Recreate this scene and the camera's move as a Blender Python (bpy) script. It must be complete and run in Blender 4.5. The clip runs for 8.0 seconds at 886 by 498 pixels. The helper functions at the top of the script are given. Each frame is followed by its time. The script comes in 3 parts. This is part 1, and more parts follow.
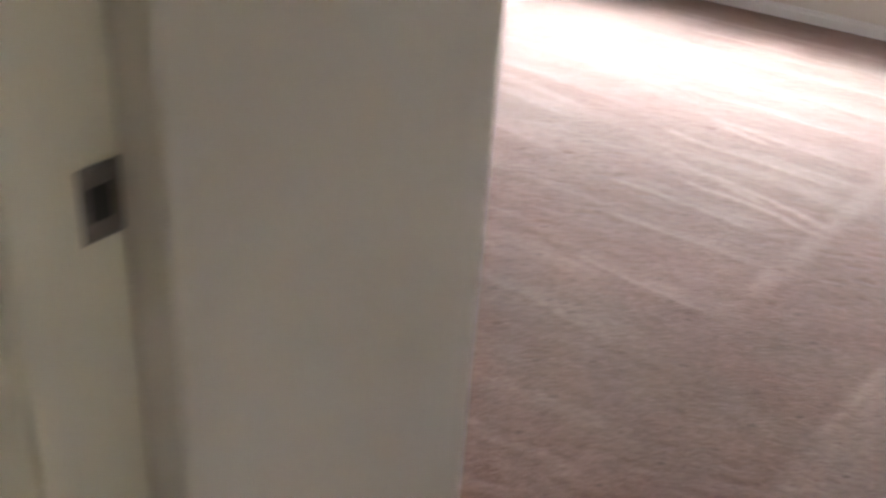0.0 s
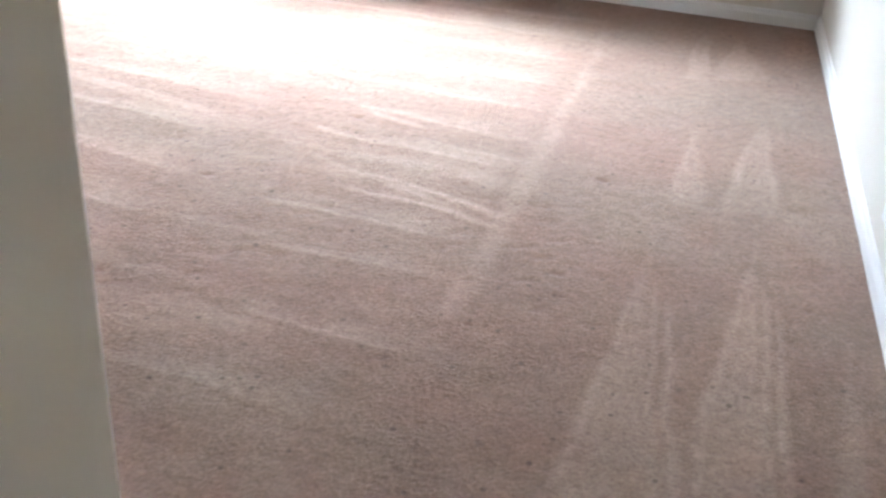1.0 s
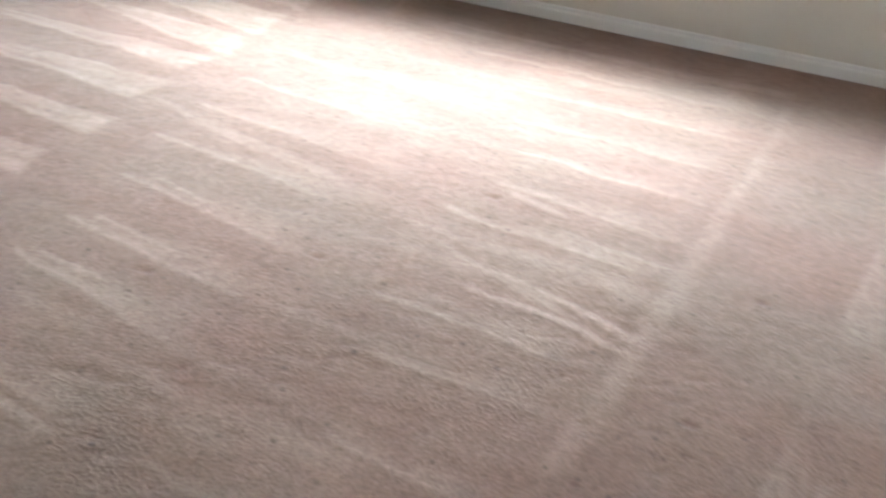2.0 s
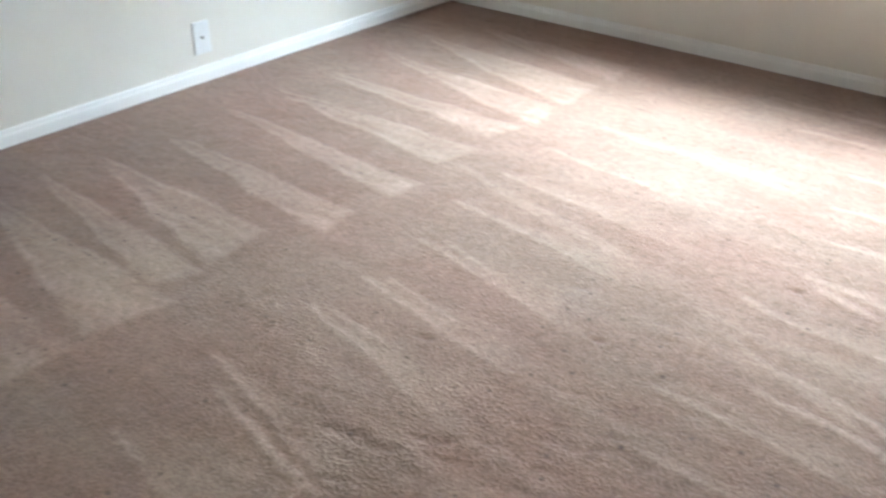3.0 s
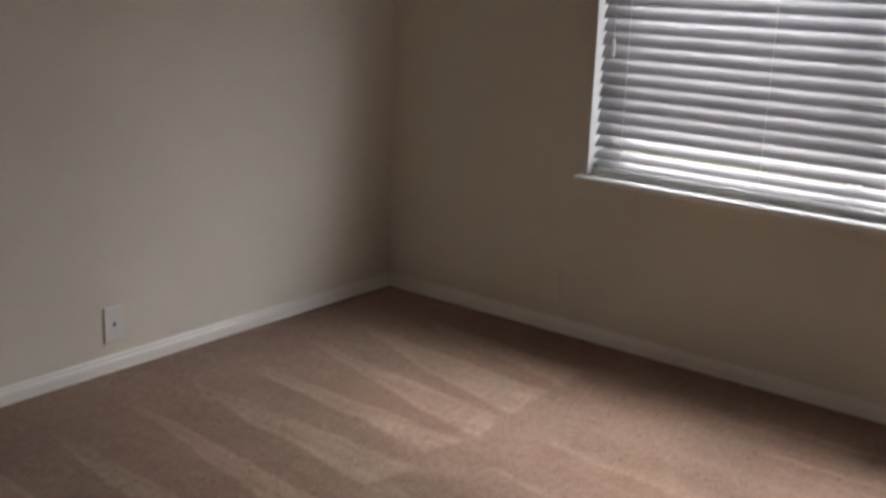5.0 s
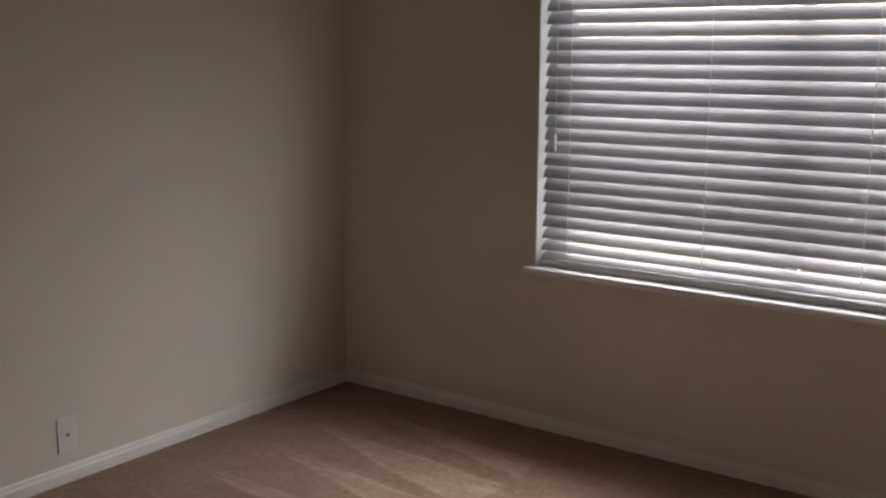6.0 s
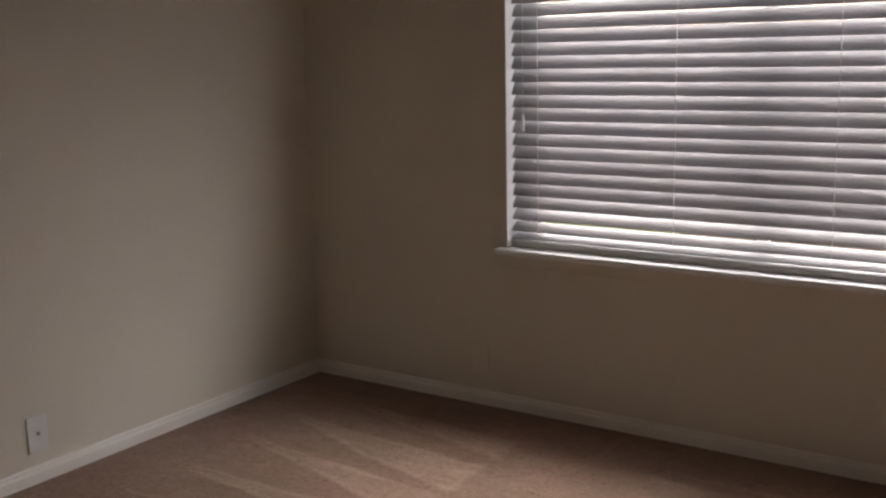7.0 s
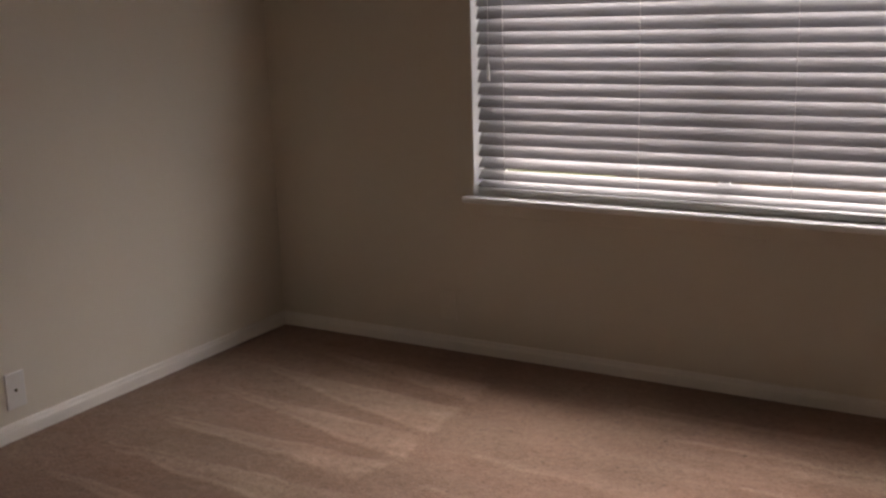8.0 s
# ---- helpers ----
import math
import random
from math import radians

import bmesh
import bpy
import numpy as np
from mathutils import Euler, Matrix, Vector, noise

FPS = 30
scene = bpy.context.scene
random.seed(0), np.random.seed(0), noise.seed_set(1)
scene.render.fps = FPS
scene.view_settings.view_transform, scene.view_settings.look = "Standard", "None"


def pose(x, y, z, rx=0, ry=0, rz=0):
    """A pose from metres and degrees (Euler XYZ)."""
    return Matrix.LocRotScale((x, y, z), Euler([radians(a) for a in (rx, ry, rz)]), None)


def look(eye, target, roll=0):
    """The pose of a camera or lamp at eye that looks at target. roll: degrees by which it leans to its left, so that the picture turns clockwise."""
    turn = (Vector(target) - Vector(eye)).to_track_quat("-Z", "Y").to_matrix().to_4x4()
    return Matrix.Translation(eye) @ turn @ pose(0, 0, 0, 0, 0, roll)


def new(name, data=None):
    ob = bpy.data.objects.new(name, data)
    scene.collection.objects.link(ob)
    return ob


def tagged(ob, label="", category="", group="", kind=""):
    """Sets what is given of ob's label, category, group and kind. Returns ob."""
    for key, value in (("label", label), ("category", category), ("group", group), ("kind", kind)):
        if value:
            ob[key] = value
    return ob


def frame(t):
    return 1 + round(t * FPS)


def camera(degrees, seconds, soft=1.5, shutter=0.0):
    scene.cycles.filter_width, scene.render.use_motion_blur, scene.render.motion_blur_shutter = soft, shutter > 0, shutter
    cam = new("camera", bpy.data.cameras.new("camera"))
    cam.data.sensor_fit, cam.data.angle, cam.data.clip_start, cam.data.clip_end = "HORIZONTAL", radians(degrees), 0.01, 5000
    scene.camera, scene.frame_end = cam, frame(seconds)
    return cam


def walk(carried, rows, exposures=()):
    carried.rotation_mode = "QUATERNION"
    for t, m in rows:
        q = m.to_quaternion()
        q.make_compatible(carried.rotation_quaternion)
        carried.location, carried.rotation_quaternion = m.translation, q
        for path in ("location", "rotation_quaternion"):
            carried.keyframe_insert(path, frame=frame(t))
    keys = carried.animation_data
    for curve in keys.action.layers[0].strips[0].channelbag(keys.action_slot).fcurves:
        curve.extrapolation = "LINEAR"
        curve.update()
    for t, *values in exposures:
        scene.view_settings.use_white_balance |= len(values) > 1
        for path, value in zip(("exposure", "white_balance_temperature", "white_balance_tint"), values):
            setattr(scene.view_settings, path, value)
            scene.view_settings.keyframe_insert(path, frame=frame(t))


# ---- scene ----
cam = camera(45.6, 8.0, soft=2.4, shutter=0.5)
PATH = [
    (0, (3.189, -4.256, 1.172), (2.244, -2.787, 0.197), 4.2),
    (0.5, (3.064, -4.054, 1.192), (2.509, -2.414, 0.192), 3.5),
    (1, (2.998, -3.89, 1.172), (2.667, -2.203, 0.15), 4.5),
    (1.2, (2.989, -3.836, 1.178), (2.684, -2.143, 0.158), 5.2),
    (2.3, (3.002, -3.457, 1.255), (2.168, -1.962, 0.221), 2.5),
    (2.5, (3.012, -3.445, 1.256), (2.063, -2.007, 0.24), 0.9),
    (3, (3.02, -3.417, 1.262), (1.843, -2.119, 0.299), -1.3),
    (3.5, (3.075, -3.422, 1.288), (1.816, -2.159, 0.384), -1.0),
    (4, (2.884, -3.246, 1.26), (1.66, -1.905, 0.423), -1.2),
    (4.5, (2.813, -3.198, 1.251), (1.593, -1.761, 0.582), 1.0),
    (5, (2.782, -3.141, 1.292), (1.579, -1.631, 0.77), 1.9),
    (5.2, (2.786, -3.127, 1.303), (1.585, -1.598, 0.836), 1.7),
    (6.3, (2.85, -3.154, 1.354), (1.687, -1.567, 0.993), -0.2),
    (6.5, (2.848, -3.156, 1.35), (1.694, -1.564, 0.984), -0.4),
    (7, (2.803, -3.154, 1.301), (1.69, -1.535, 0.925), -1.3),
    (7.5, (2.759, -3.278, 1.297), (1.717, -1.619, 0.894), -1.8),
    (8, (2.713, -3.293, 1.283), (1.725, -1.615, 0.827), -1.7),
]
# exposure and white balance drift down and warmer as the bright window comes into view
LIGHT_KEYS = [
    (0, 5.48, 8000, 27),
    (0.5, 5.65, 7800, 23),
    (1.2, 5.57, 7700, 21),
    (2.5, 5.28, 7800, 15),
    (3.5, 5.18, 7850, 15),
    (4.0, 4.47, 8000, 17),
    (4.5, 3.82, 9200, 24),
    (5.2, 3.26, 10800, 31),
    (6.3, 3.1, 11000, 33),
    (8, 2.9, 12600, 38),
]
walk(cam, [(t, look(eye, target, roll)) for t, eye, target, roll in PATH], LIGHT_KEYS)

# ---------------------------------------------------------------- light
SUN_ELEVATION, SUN_TURN = radians(66), radians(4)
world = bpy.data.worlds.new("world")
scene.world = world
world.use_nodes = True
wn = world.node_tree.nodes
sky = wn.new("ShaderNodeTexSky")
sky.sky_type, sky.sun_disc = "NISHITA", False
sky.sun_elevation, sky.sun_rotation = SUN_ELEVATION, SUN_TURN
sky.air_density, sky.dust_density, sky.ozone_density = 1.2, 1.0, 2.0
world.node_tree.links.new(sky.outputs[0], wn["Background"].inputs[0])
wn["Background"].inputs[1].default_value = 0.15

sun = new("sun", bpy.data.lights.new("sun", "SUN"))
sun.data.energy, sun.data.angle, sun.data.color = 1.0, radians(74), (0.62, 0.82, 1.0)
sun.matrix_world = look((math.sin(SUN_TURN) * 20, math.cos(SUN_TURN) * 20, math.tan(SUN_ELEVATION) * 20), (0, 0, 0))

# the overcast sky's light, standing in the window's opening outside the glass
skylight = new("window_skylight", bpy.data.lights.new("window_skylight", "AREA"))
skylight.data.shape, skylight.data.size, skylight.data.size_y = "RECTANGLE", 5.0, 1.4
skylight.data.energy, skylight.data.color = 24, (0.45, 0.73, 1.0)
skylight.matrix_world = look((1.785, 0.52, 1.70), (1.785, 0.0, 1.18))

# ---------------------------------------------------------------- materials


def shader(name, rough=0.6, metal=0.0, spec=0.5):
    m = bpy.data.materials.new(name)
    m.use_nodes = True
    b = m.node_tree.nodes["Principled BSDF"]
    b.inputs["Roughness"].default_value = rough
    b.inputs["Metallic"].default_value = metal
    b.inputs["Specular IOR Level"].default_value = spec
    return m, b


def node(m, kind, **values):
    n = m.node_tree.nodes.new(kind)
    for key, value in values.items():
        n.inputs[key.replace("_", " ")].default_value = value
    return n


def link(m, a, b):
    m.node_tree.links.new(a, b)


def surface(name, low, high, scale, rough=0.6, grain=200.0, bump=0.05, depth=0.002, metal=0.0, spec=0.5, stretch=(1, 1, 1)):
    """A material that drifts between two colours at a large scale and has fine relief at a small one."""
    m, b = shader(name, rough, metal, spec)
    co = node(m, "ShaderNodeTexCoord")
    mp = node(m, "ShaderNodeMapping", Scale=stretch)
    link(m, co.outputs["Object"], mp.inputs["Vector"])
    big = node(m, "ShaderNodeTexNoise", Scale=scale, Detail=5.0, Roughness=0.6)
    link(m, mp.outputs[0], big.inputs["Vector"])
    ramp = node(m, "ShaderNodeValToRGB")
    ramp.color_ramp.elements[0].position, ramp.color_ramp.elements[1].position = 0.3, 0.7
    ramp.color_ramp.elements[0].color, ramp.color_ramp.elements[1].color = (*low, 1), (*high, 1)
    link(m, big.outputs["Fac"], ramp.inputs["Fac"])
    link(m, ramp.outputs["Color"], b.inputs["Base Color"])
    fine = node(m, "ShaderNodeTexNoise", Scale=grain, Detail=3.0)
    link(m, mp.outputs[0], fine.inputs["Vector"])
    bp = node(m, "ShaderNodeBump", Strength=bump, Distance=depth)
    link(m, fine.outputs["Fac"], bp.inputs["Height"])
    link(m, bp.outputs["Normal"], b.inputs["Normal"])
    vary = node(m, "ShaderNodeMapRange", To_Min=rough - 0.06, To_Max=rough + 0.08)
    link(m, fine.outputs["Fac"], vary.inputs["Value"])
    link(m, vary.outputs["Result"], b.inputs["Roughness"])
    return m


WALL = surface("wall_paint", (0.740, 0.680, 0.600), (0.770, 0.710, 0.630), 1.3, rough=0.75, grain=160, bump=0.12, depth=0.0015, spec=0.3)
TRIM = surface("trim_paint", (0.83, 0.80, 0.765), (0.86, 0.83, 0.795), 3.0, rough=0.38, grain=90, bump=0.05, depth=0.001)
SILL = surface("sill_paint", (0.82, 0.84, 0.85), (0.86, 0.88, 0.89), 3.0, rough=0.38, grain=90, bump=0.05, depth=0.001)
JAMB = surface("door_trim_paint", (0.83, 0.775, 0.64), (0.86, 0.805, 0.67), 3.0, rough=0.42, grain=70, bump=0.06, depth=0.001)
CEILING = surface("ceiling_paint", (0.82, 0.81, 0.79), (0.86, 0.85, 0.83), 2.0, rough=0.9, grain=60, bump=0.4, depth=0.004, spec=0.2)
VINYL = surface("window_vinyl", (0.78, 0.79, 0.79), (0.82, 0.83, 0.83), 4.0, rough=0.35, grain=120, bump=0.02, depth=0.001)
# greyer than the white slats are: shade of their room side put into the colour
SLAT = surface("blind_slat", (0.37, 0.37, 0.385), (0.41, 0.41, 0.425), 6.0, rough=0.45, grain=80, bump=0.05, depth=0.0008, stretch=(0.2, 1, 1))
CORD = surface("blind_cord", (0.72, 0.71, 0.69), (0.78, 0.77, 0.75), 40.0, rough=0.8, grain=900, bump=0.2, depth=0.0005)
PLATE = surface("plate_plastic", (0.76, 0.75, 0.73), (0.80, 0.79, 0.77), 8.0, rough=0.3, grain=300, bump=0.02, depth=0.0005)
PLATE_WALL = surface("painted_plate", (0.76, 0.70, 0.62), (0.80, 0.74, 0.66), 8.0, rough=0.5, grain=200, bump=0.08, depth=0.0008)
DARK = surface("dark_slot", (0.015, 0.014, 0.013), (0.03, 0.028, 0.026), 30.0, rough=0.6)
NICKEL = surface("aged_nickel", (0.20, 0.18, 0.165), (0.30, 0.275, 0.25), 60.0, rough=0.38, grain=400, bump=0.08, depth=0.0005, metal=1.0)
BRASS = surface("connector_metal", (0.35, 0.30, 0.22), (0.45, 0.40, 0.30), 80.0, rough=0.35, metal=1.0)
GRASS = surface("lawn", (0.05, 0.075, 0.025), (0.09, 0.11, 0.04), 0.8, rough=0.95, grain=40, bump=0.6, depth=0.03, spec=0.1)
CONCRETE = surface("concrete_walk", (0.40, 0.38, 0.35), (0.48, 0.46, 0.43), 1.2, rough=0.9, grain=60, bump=0.2, depth=0.004, spec=0.2)
FENCE = surface("fence_wood", (0.14, 0.095, 0.065), (0.24, 0.17, 0.12), 3.0, rough=0.85, grain=60, bump=0.4, depth=0.004, spec=0.2, stretch=(3, 3, 0.3))



def translucent(m, share, colour):
    """Lets a share of the light through a thin plastic or woven surface."""
    out = m.node_tree.nodes["Material Output"]
    tb = node(m, "ShaderNodeBsdfTranslucent", Color=(*colour, 1))
    mx = node(m, "ShaderNodeMixShader", Fac=share)
    link(m, m.node_tree.nodes["Principled BSDF"].outputs[0], mx.inputs[1])
    link(m, tb.outputs[0], mx.inputs[2])
    link(m, mx.outputs[0], out.inputs["Surface"])


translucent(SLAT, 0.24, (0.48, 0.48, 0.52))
translucent(CORD, 0.5, (0.85, 0.84, 0.82))

GLASS = bpy.data.materials.new("pane_glass")
GLASS.use_nodes = True
gb = GLASS.node_tree.nodes["Principled BSDF"]
gb.inputs["Transmission Weight"].default_value, gb.inputs["Roughness"].default_value, gb.inputs["IOR"].default_value = 1.0, 0.0, 1.45


def carpet_material():
    """Cut-pile carpet: two tones by the lean of the pile, tuft speckle and tuft relief."""
    m, b = shader("carpet_pile", 0.95, 0.0, 0.1)
    b.inputs["Sheen Weight"].default_value = 0.20
    b.inputs["Sheen Roughness"].default_value = 0.45
    co = node(m, "ShaderNodeTexCoord")
    lean = node(m, "ShaderNodeAttribute")
    lean.attribute_name = "pile_lean"
    tone = node(m, "ShaderNodeValToRGB")
    tone.color_ramp.elements[0].color, tone.color_ramp.elements[1].color = (*CARPET_DARK, 1), (*CARPET_LIGHT, 1)
    blot = node(m, "ShaderNodeTexNoise", Scale=9.0, Detail=6.0, Roughness=0.7)
    link(m, co.outputs["Object"], blot.inputs["Vector"])
    mixin = node(m, "ShaderNodeMath")
    mixin.operation = "MULTIPLY_ADD"
    mixin.inputs[1].default_value = 0.55
    link(m, blot.outputs["Fac"], mixin.inputs[0])
    off = node(m, "ShaderNodeMath")
    off.operation = "SUBTRACT"
    off.inputs[1].default_value = 0.275
    link(m, lean.outputs["Fac"], off.inputs[0])
    link(m, off.outputs[0], mixin.inputs[2])
    link(m, mixin.outputs[0], tone.inputs["Fac"])
    tuft = node(m, "ShaderNodeTexNoise", Scale=120.0, Detail=2.0, Roughness=0.6)
    link(m, co.outputs["Object"], tuft.inputs["Vector"])
    clump = node(m, "ShaderNodeTexNoise", Scale=42.0, Detail=3.0, Roughness=0.65)
    link(m, co.outputs["Object"], clump.inputs["Vector"])
    both = node(m, "ShaderNodeMath")
    both.operation = "ADD"
    link(m, tuft.outputs["Fac"], both.inputs[0])
    link(m, clump.outputs["Fac"], both.inputs[1])
    speck = node(m, "ShaderNodeMapRange", From_Min=0.65, From_Max=1.35, To_Min=0.69, To_Max=1.26)
    link(m, both.outputs[0], speck.inputs["Value"])
    # worn dye: broad patches that lean to red or to grey, drawn out along the passes
    mp = node(m, "ShaderNodeMapping", Scale=(0.7, 1.6, 1.0))
    link(m, co.outputs["Object"], mp.inputs["Vector"])
    dye = node(m, "ShaderNodeTexNoise", Scale=1.8, Detail=2.0, Roughness=0.55)
    link(m, mp.outputs[0], dye.inputs["Vector"])
    hue = node(m, "ShaderNodeValToRGB")
    hue.color_ramp.elements[0].position, hue.color_ramp.elements[1].position = 0.36, 0.64
    hue.color_ramp.elements[0].color, hue.color_ramp.elements[1].color = (0.965, 1.0, 0.99, 1), (1.035, 0.98, 0.975, 1)
    link(m, dye.outputs["Fac"], hue.inputs["Fac"])
    dyed = node(m, "ShaderNodeMix")
    dyed.data_type, dyed.blend_type = "RGBA", "MULTIPLY"
    dyed.inputs[0].default_value = 1.0
    link(m, tone.outputs["Color"], dyed.inputs[6])
    link(m, hue.outputs["Color"], dyed.inputs[7])
    out = node(m, "ShaderNodeMix")
    out.data_type, out.blend_type = "RGBA", "MULTIPLY"
    out.inputs[0].default_value = 1.0
    link(m, dyed.outputs[2], out.inputs[6])
    link(m, speck.outputs["Result"], out.inputs[7])
    # scattered dark tufts, a few millimetres wide
    cell = node(m, "ShaderNodeTexVoronoi", Scale=34.0)
    link(m, co.outputs["Object"], cell.inputs["Vector"])
    pick = node(m, "ShaderNodeSeparateColor")
    link(m, cell.outputs["Color"], pick.inputs[0])
    some = node(m, "ShaderNodeMapRange", From_Min=0.80, From_Max=0.90, To_Min=0.0, To_Max=1.0)
    link(m, pick.outputs[0], some.inputs["Value"])
    dot = node(m, "ShaderNodeMapRange", From_Min=0.12, From_Max=0.24, To_Min=0.55, To_Max=0.0)
    link(m, cell.outputs["Distance"], dot.inputs["Value"])
    amount = node(m, "ShaderNodeMath")
    amount.operation = "MULTIPLY"
    link(m, some.outputs["Result"], amount.inputs[0])
    link(m, dot.outputs["Result"], amount.inputs[1])
    spotted = node(m, "ShaderNodeMix")
    spotted.data_type = "RGBA"
    spotted.inputs[7].default_value = (0.055, 0.040, 0.034, 1)
    link(m, amount.outputs[0], spotted.inputs[0])
    link(m, out.outputs[2], spotted.inputs[6])
    link(m, spotted.outputs[2], b.inputs["Base Color"])
    bp = node(m, "ShaderNodeBump", Strength=0.6, Distance=0.006)
    link(m, tuft.outputs["Fac"], bp.inputs["Height"])
    link(m, bp.outputs["Normal"], b.inputs["Normal"])
    return m


CARPET_DARK, CARPET_LIGHT = (0.236, 0.130, 0.095), (0.455, 0.305, 0.236)
CARPET = carpet_material()

# ---------------------------------------------------------------- building helpers


def mesh_of(name, bm, material, smooth=False):
    me = bpy.data.meshes.new(name)
    bmesh.ops.recalc_face_normals(bm, faces=bm.faces)
    bm.to_mesh(me)
    bm.free()
    me.materials.append(material)
    if smooth:
        for p in me.polygons:
            p.use_smooth = True
    return me


def box(bm, x0, x1, y0, y1, z0, z1, bevel=0.0):
    r = bmesh.ops.create_cube(bm, size=1.0)
    m = Matrix.Translation(((x0 + x1) / 2, (y0 + y1) / 2, (z0 + z1) / 2)) @ Matrix.Diagonal((x1 - x0, y1 - y0, z1 - z0, 1))
    bmesh.ops.transform(bm, matrix=m, verts=r["verts"])
    if bevel:
        edges = list({e for v in r["verts"] for e in v.link_edges})
        bmesh.ops.bevel(bm, geom=edges, offset=bevel, segments=2, profile=0.5, affect="EDGES")


def rod(bm, p, q, radius, sides=10):
    p, q = Vector(p), Vector(q)
    r = bmesh.ops.create_cone(bm, cap_ends=True, segments=sides, radius1=radius, radius2=radius, depth=(q - p).length)
    turn = (q - p).to_track_quat("Z", "Y").to_matrix().to_4x4()
    bmesh.ops.transform(bm, matrix=Matrix.Translation((p + q) / 2) @ turn, verts=r["verts"])


def boxed(*args, **kw):
    bm = bmesh.new()
    box(bm, *args, **kw)
    return bm


def part(name, bm, material, parent, label="", smooth=False):
    ob = new(name, mesh_of(name, bm, material, smooth))
    ob.parent = parent
    if label:
        tagged(ob, label)
    return ob


def thing(name, place, label, category, group="", kind=""):
    ob = new(name)
    ob.location = place
    return tagged(ob, label, category, group, kind)


def setting(name, bm, material, label, category):
    return tagged(new(name, mesh_of(name, bm, material)), label, category, kind="structure")


# ---------------------------------------------------------------- the room: plan
W = 3.540                # room width, the west wall stands at x = 0
BACK = -3.464            # face of the back wall
ENTRY = 2.728            # face of the wall beside the entry
DOOR_Y = -3.862          # room face of the wall with the doorway
HALL_Y = -3.984          # its hall face
HALL_END = -5.4
HALL_X0 = 1.528           # west end of the hall
H = 2.44
T = 0.12
WX0, WX1, WZ0, WZ1 = 0.909, 2.662, 0.600, 2.06   # window opening
DX0, DX1, DZ = 2.690, 3.465, 2.05               # doorway, clear
DEPTH = 0.15             # thickness of the window wall

setting("wall_west", boxed(-T, 0, BACK - T, DEPTH, -0.05, H), WALL, "smooth painted greige wall with white baseboard", "wall")
bm = bmesh.new()
box(bm, 0, WX0, 0, DEPTH, -0.05, H)
box(bm, WX1, W, 0, DEPTH, -0.05, H)
box(bm, WX0, WX1, 0, DEPTH, -0.05, WZ0 - 0.018)
box(bm, WX0, WX1, 0, DEPTH, WZ1, H)
setting("wall_north", bm, WALL, "painted greige wall with the window opening", "wall")
setting("wall_east", boxed(W, W + T, HALL_END, DEPTH, -0.05, H), WALL, "painted greige wall, bright with daylight", "wall")
bm = bmesh.new()
box(bm, 0, ENTRY - T, BACK - T, BACK, -0.05, H)
setting("wall_south", bm, WALL, "painted greige wall closing the back of the room", "wall")
setting("wall_entry", boxed(ENTRY - T, ENTRY, DOOR_Y, BACK, -0.05, H, bevel=0.006), WALL, "short greige wall with an outside corner beside the entry", "wall")
bm = bmesh.new()
box(bm, HALL_X0, DX0 - 0.02, HALL_Y, DOOR_Y, -0.05, H)
box(bm, DX1 + 0.02, W, HALL_Y, DOOR_Y, -0.05, H)
box(bm, DX0 - 0.02, DX1 + 0.02, HALL_Y, DOOR_Y, DZ + 0.02, H)
setting("wall_doorway", bm, WALL, "painted greige wall around the entry doorway", "wall")
bm = bmesh.new()
box(bm, HALL_X0, W, HALL_END - T, HALL_END, -0.05, H)
# unseen gap at the south end, added and sized to light the hall
box(bm, HALL_X0 - T, HALL_X0, -5.25, HALL_Y, -0.05, H)
box(bm, HALL_X0 - T, HALL_X0, HALL_END - T, -5.25, 2.10, H)
setting("wall_hall", bm, WALL, "plain greige hallway wall with an unseen gap added to let daylight in", "wall")
bm = bmesh.new()
box(bm, -T, W + T, BACK - T, DEPTH, H, H + 0.1)
box(bm, HALL_X0 - T, W + T, HALL_END - T, BACK - T, H, H + 0.1)
setting("ceiling", bm, CEILING, "flat white painted ceiling", "ceiling")
bm = bmesh.new()
box(bm, -T, W + T, BACK - T, DEPTH, -0.2, -0.05)
box(bm, HALL_X0 - T, W + T, HALL_END - T, BACK - T, -0.2, -0.05)
setting("floor", bm, CONCRETE, "plain concrete floor slab beneath the carpet", "floor")

# ---------------------------------------------------------------- carpet with vacuum strokes


def stroke(x, y, tip, left, right, soft=0.022):
    """How far points lie inside the triangle tip-left-right, 0 to 1, with soft edges."""
    pts = [tip, left, right]
    cx, cy = sum(p[0] for p in pts) / 3, sum(p[1] for p in pts) / 3
    inside = np.full(x.shape, 9.0)
    for (ax, ay), (bx, by) in zip(pts, pts[1:] + pts[:1]):
        n = np.array((by - ay, ax - bx)) / math.hypot(bx - ax, by - ay)
        side = (x - ax) * n[0] + (y - ay) * n[1]
        inside = np.minimum(inside, side * np.sign((cx - ax) * n[0] + (cy - ay) * n[1]))
    return np.clip(inside / soft + 0.5, 0, 1)


def streak(x, y, p, q, width, soft=0.015):
    """A straight band from p to q, 0 to 1."""
    d = np.array(q) - np.array(p)
    size = float(np.hypot(*d))
    d /= size
    along = (x - p[0]) * d[0] + (y - p[1]) * d[1]
    across = np.abs((x - p[0]) * d[1] - (y - p[1]) * d[0])
    half = width / 2 * (0.25 + 0.75 * np.clip(along / size * 1.6, 0, 1))
    return np.clip((half - across) / soft + 0.5, 0, 1) * np.clip(along / 0.06, 0, 1) * np.clip((size - along) / 0.10, 0, 1)


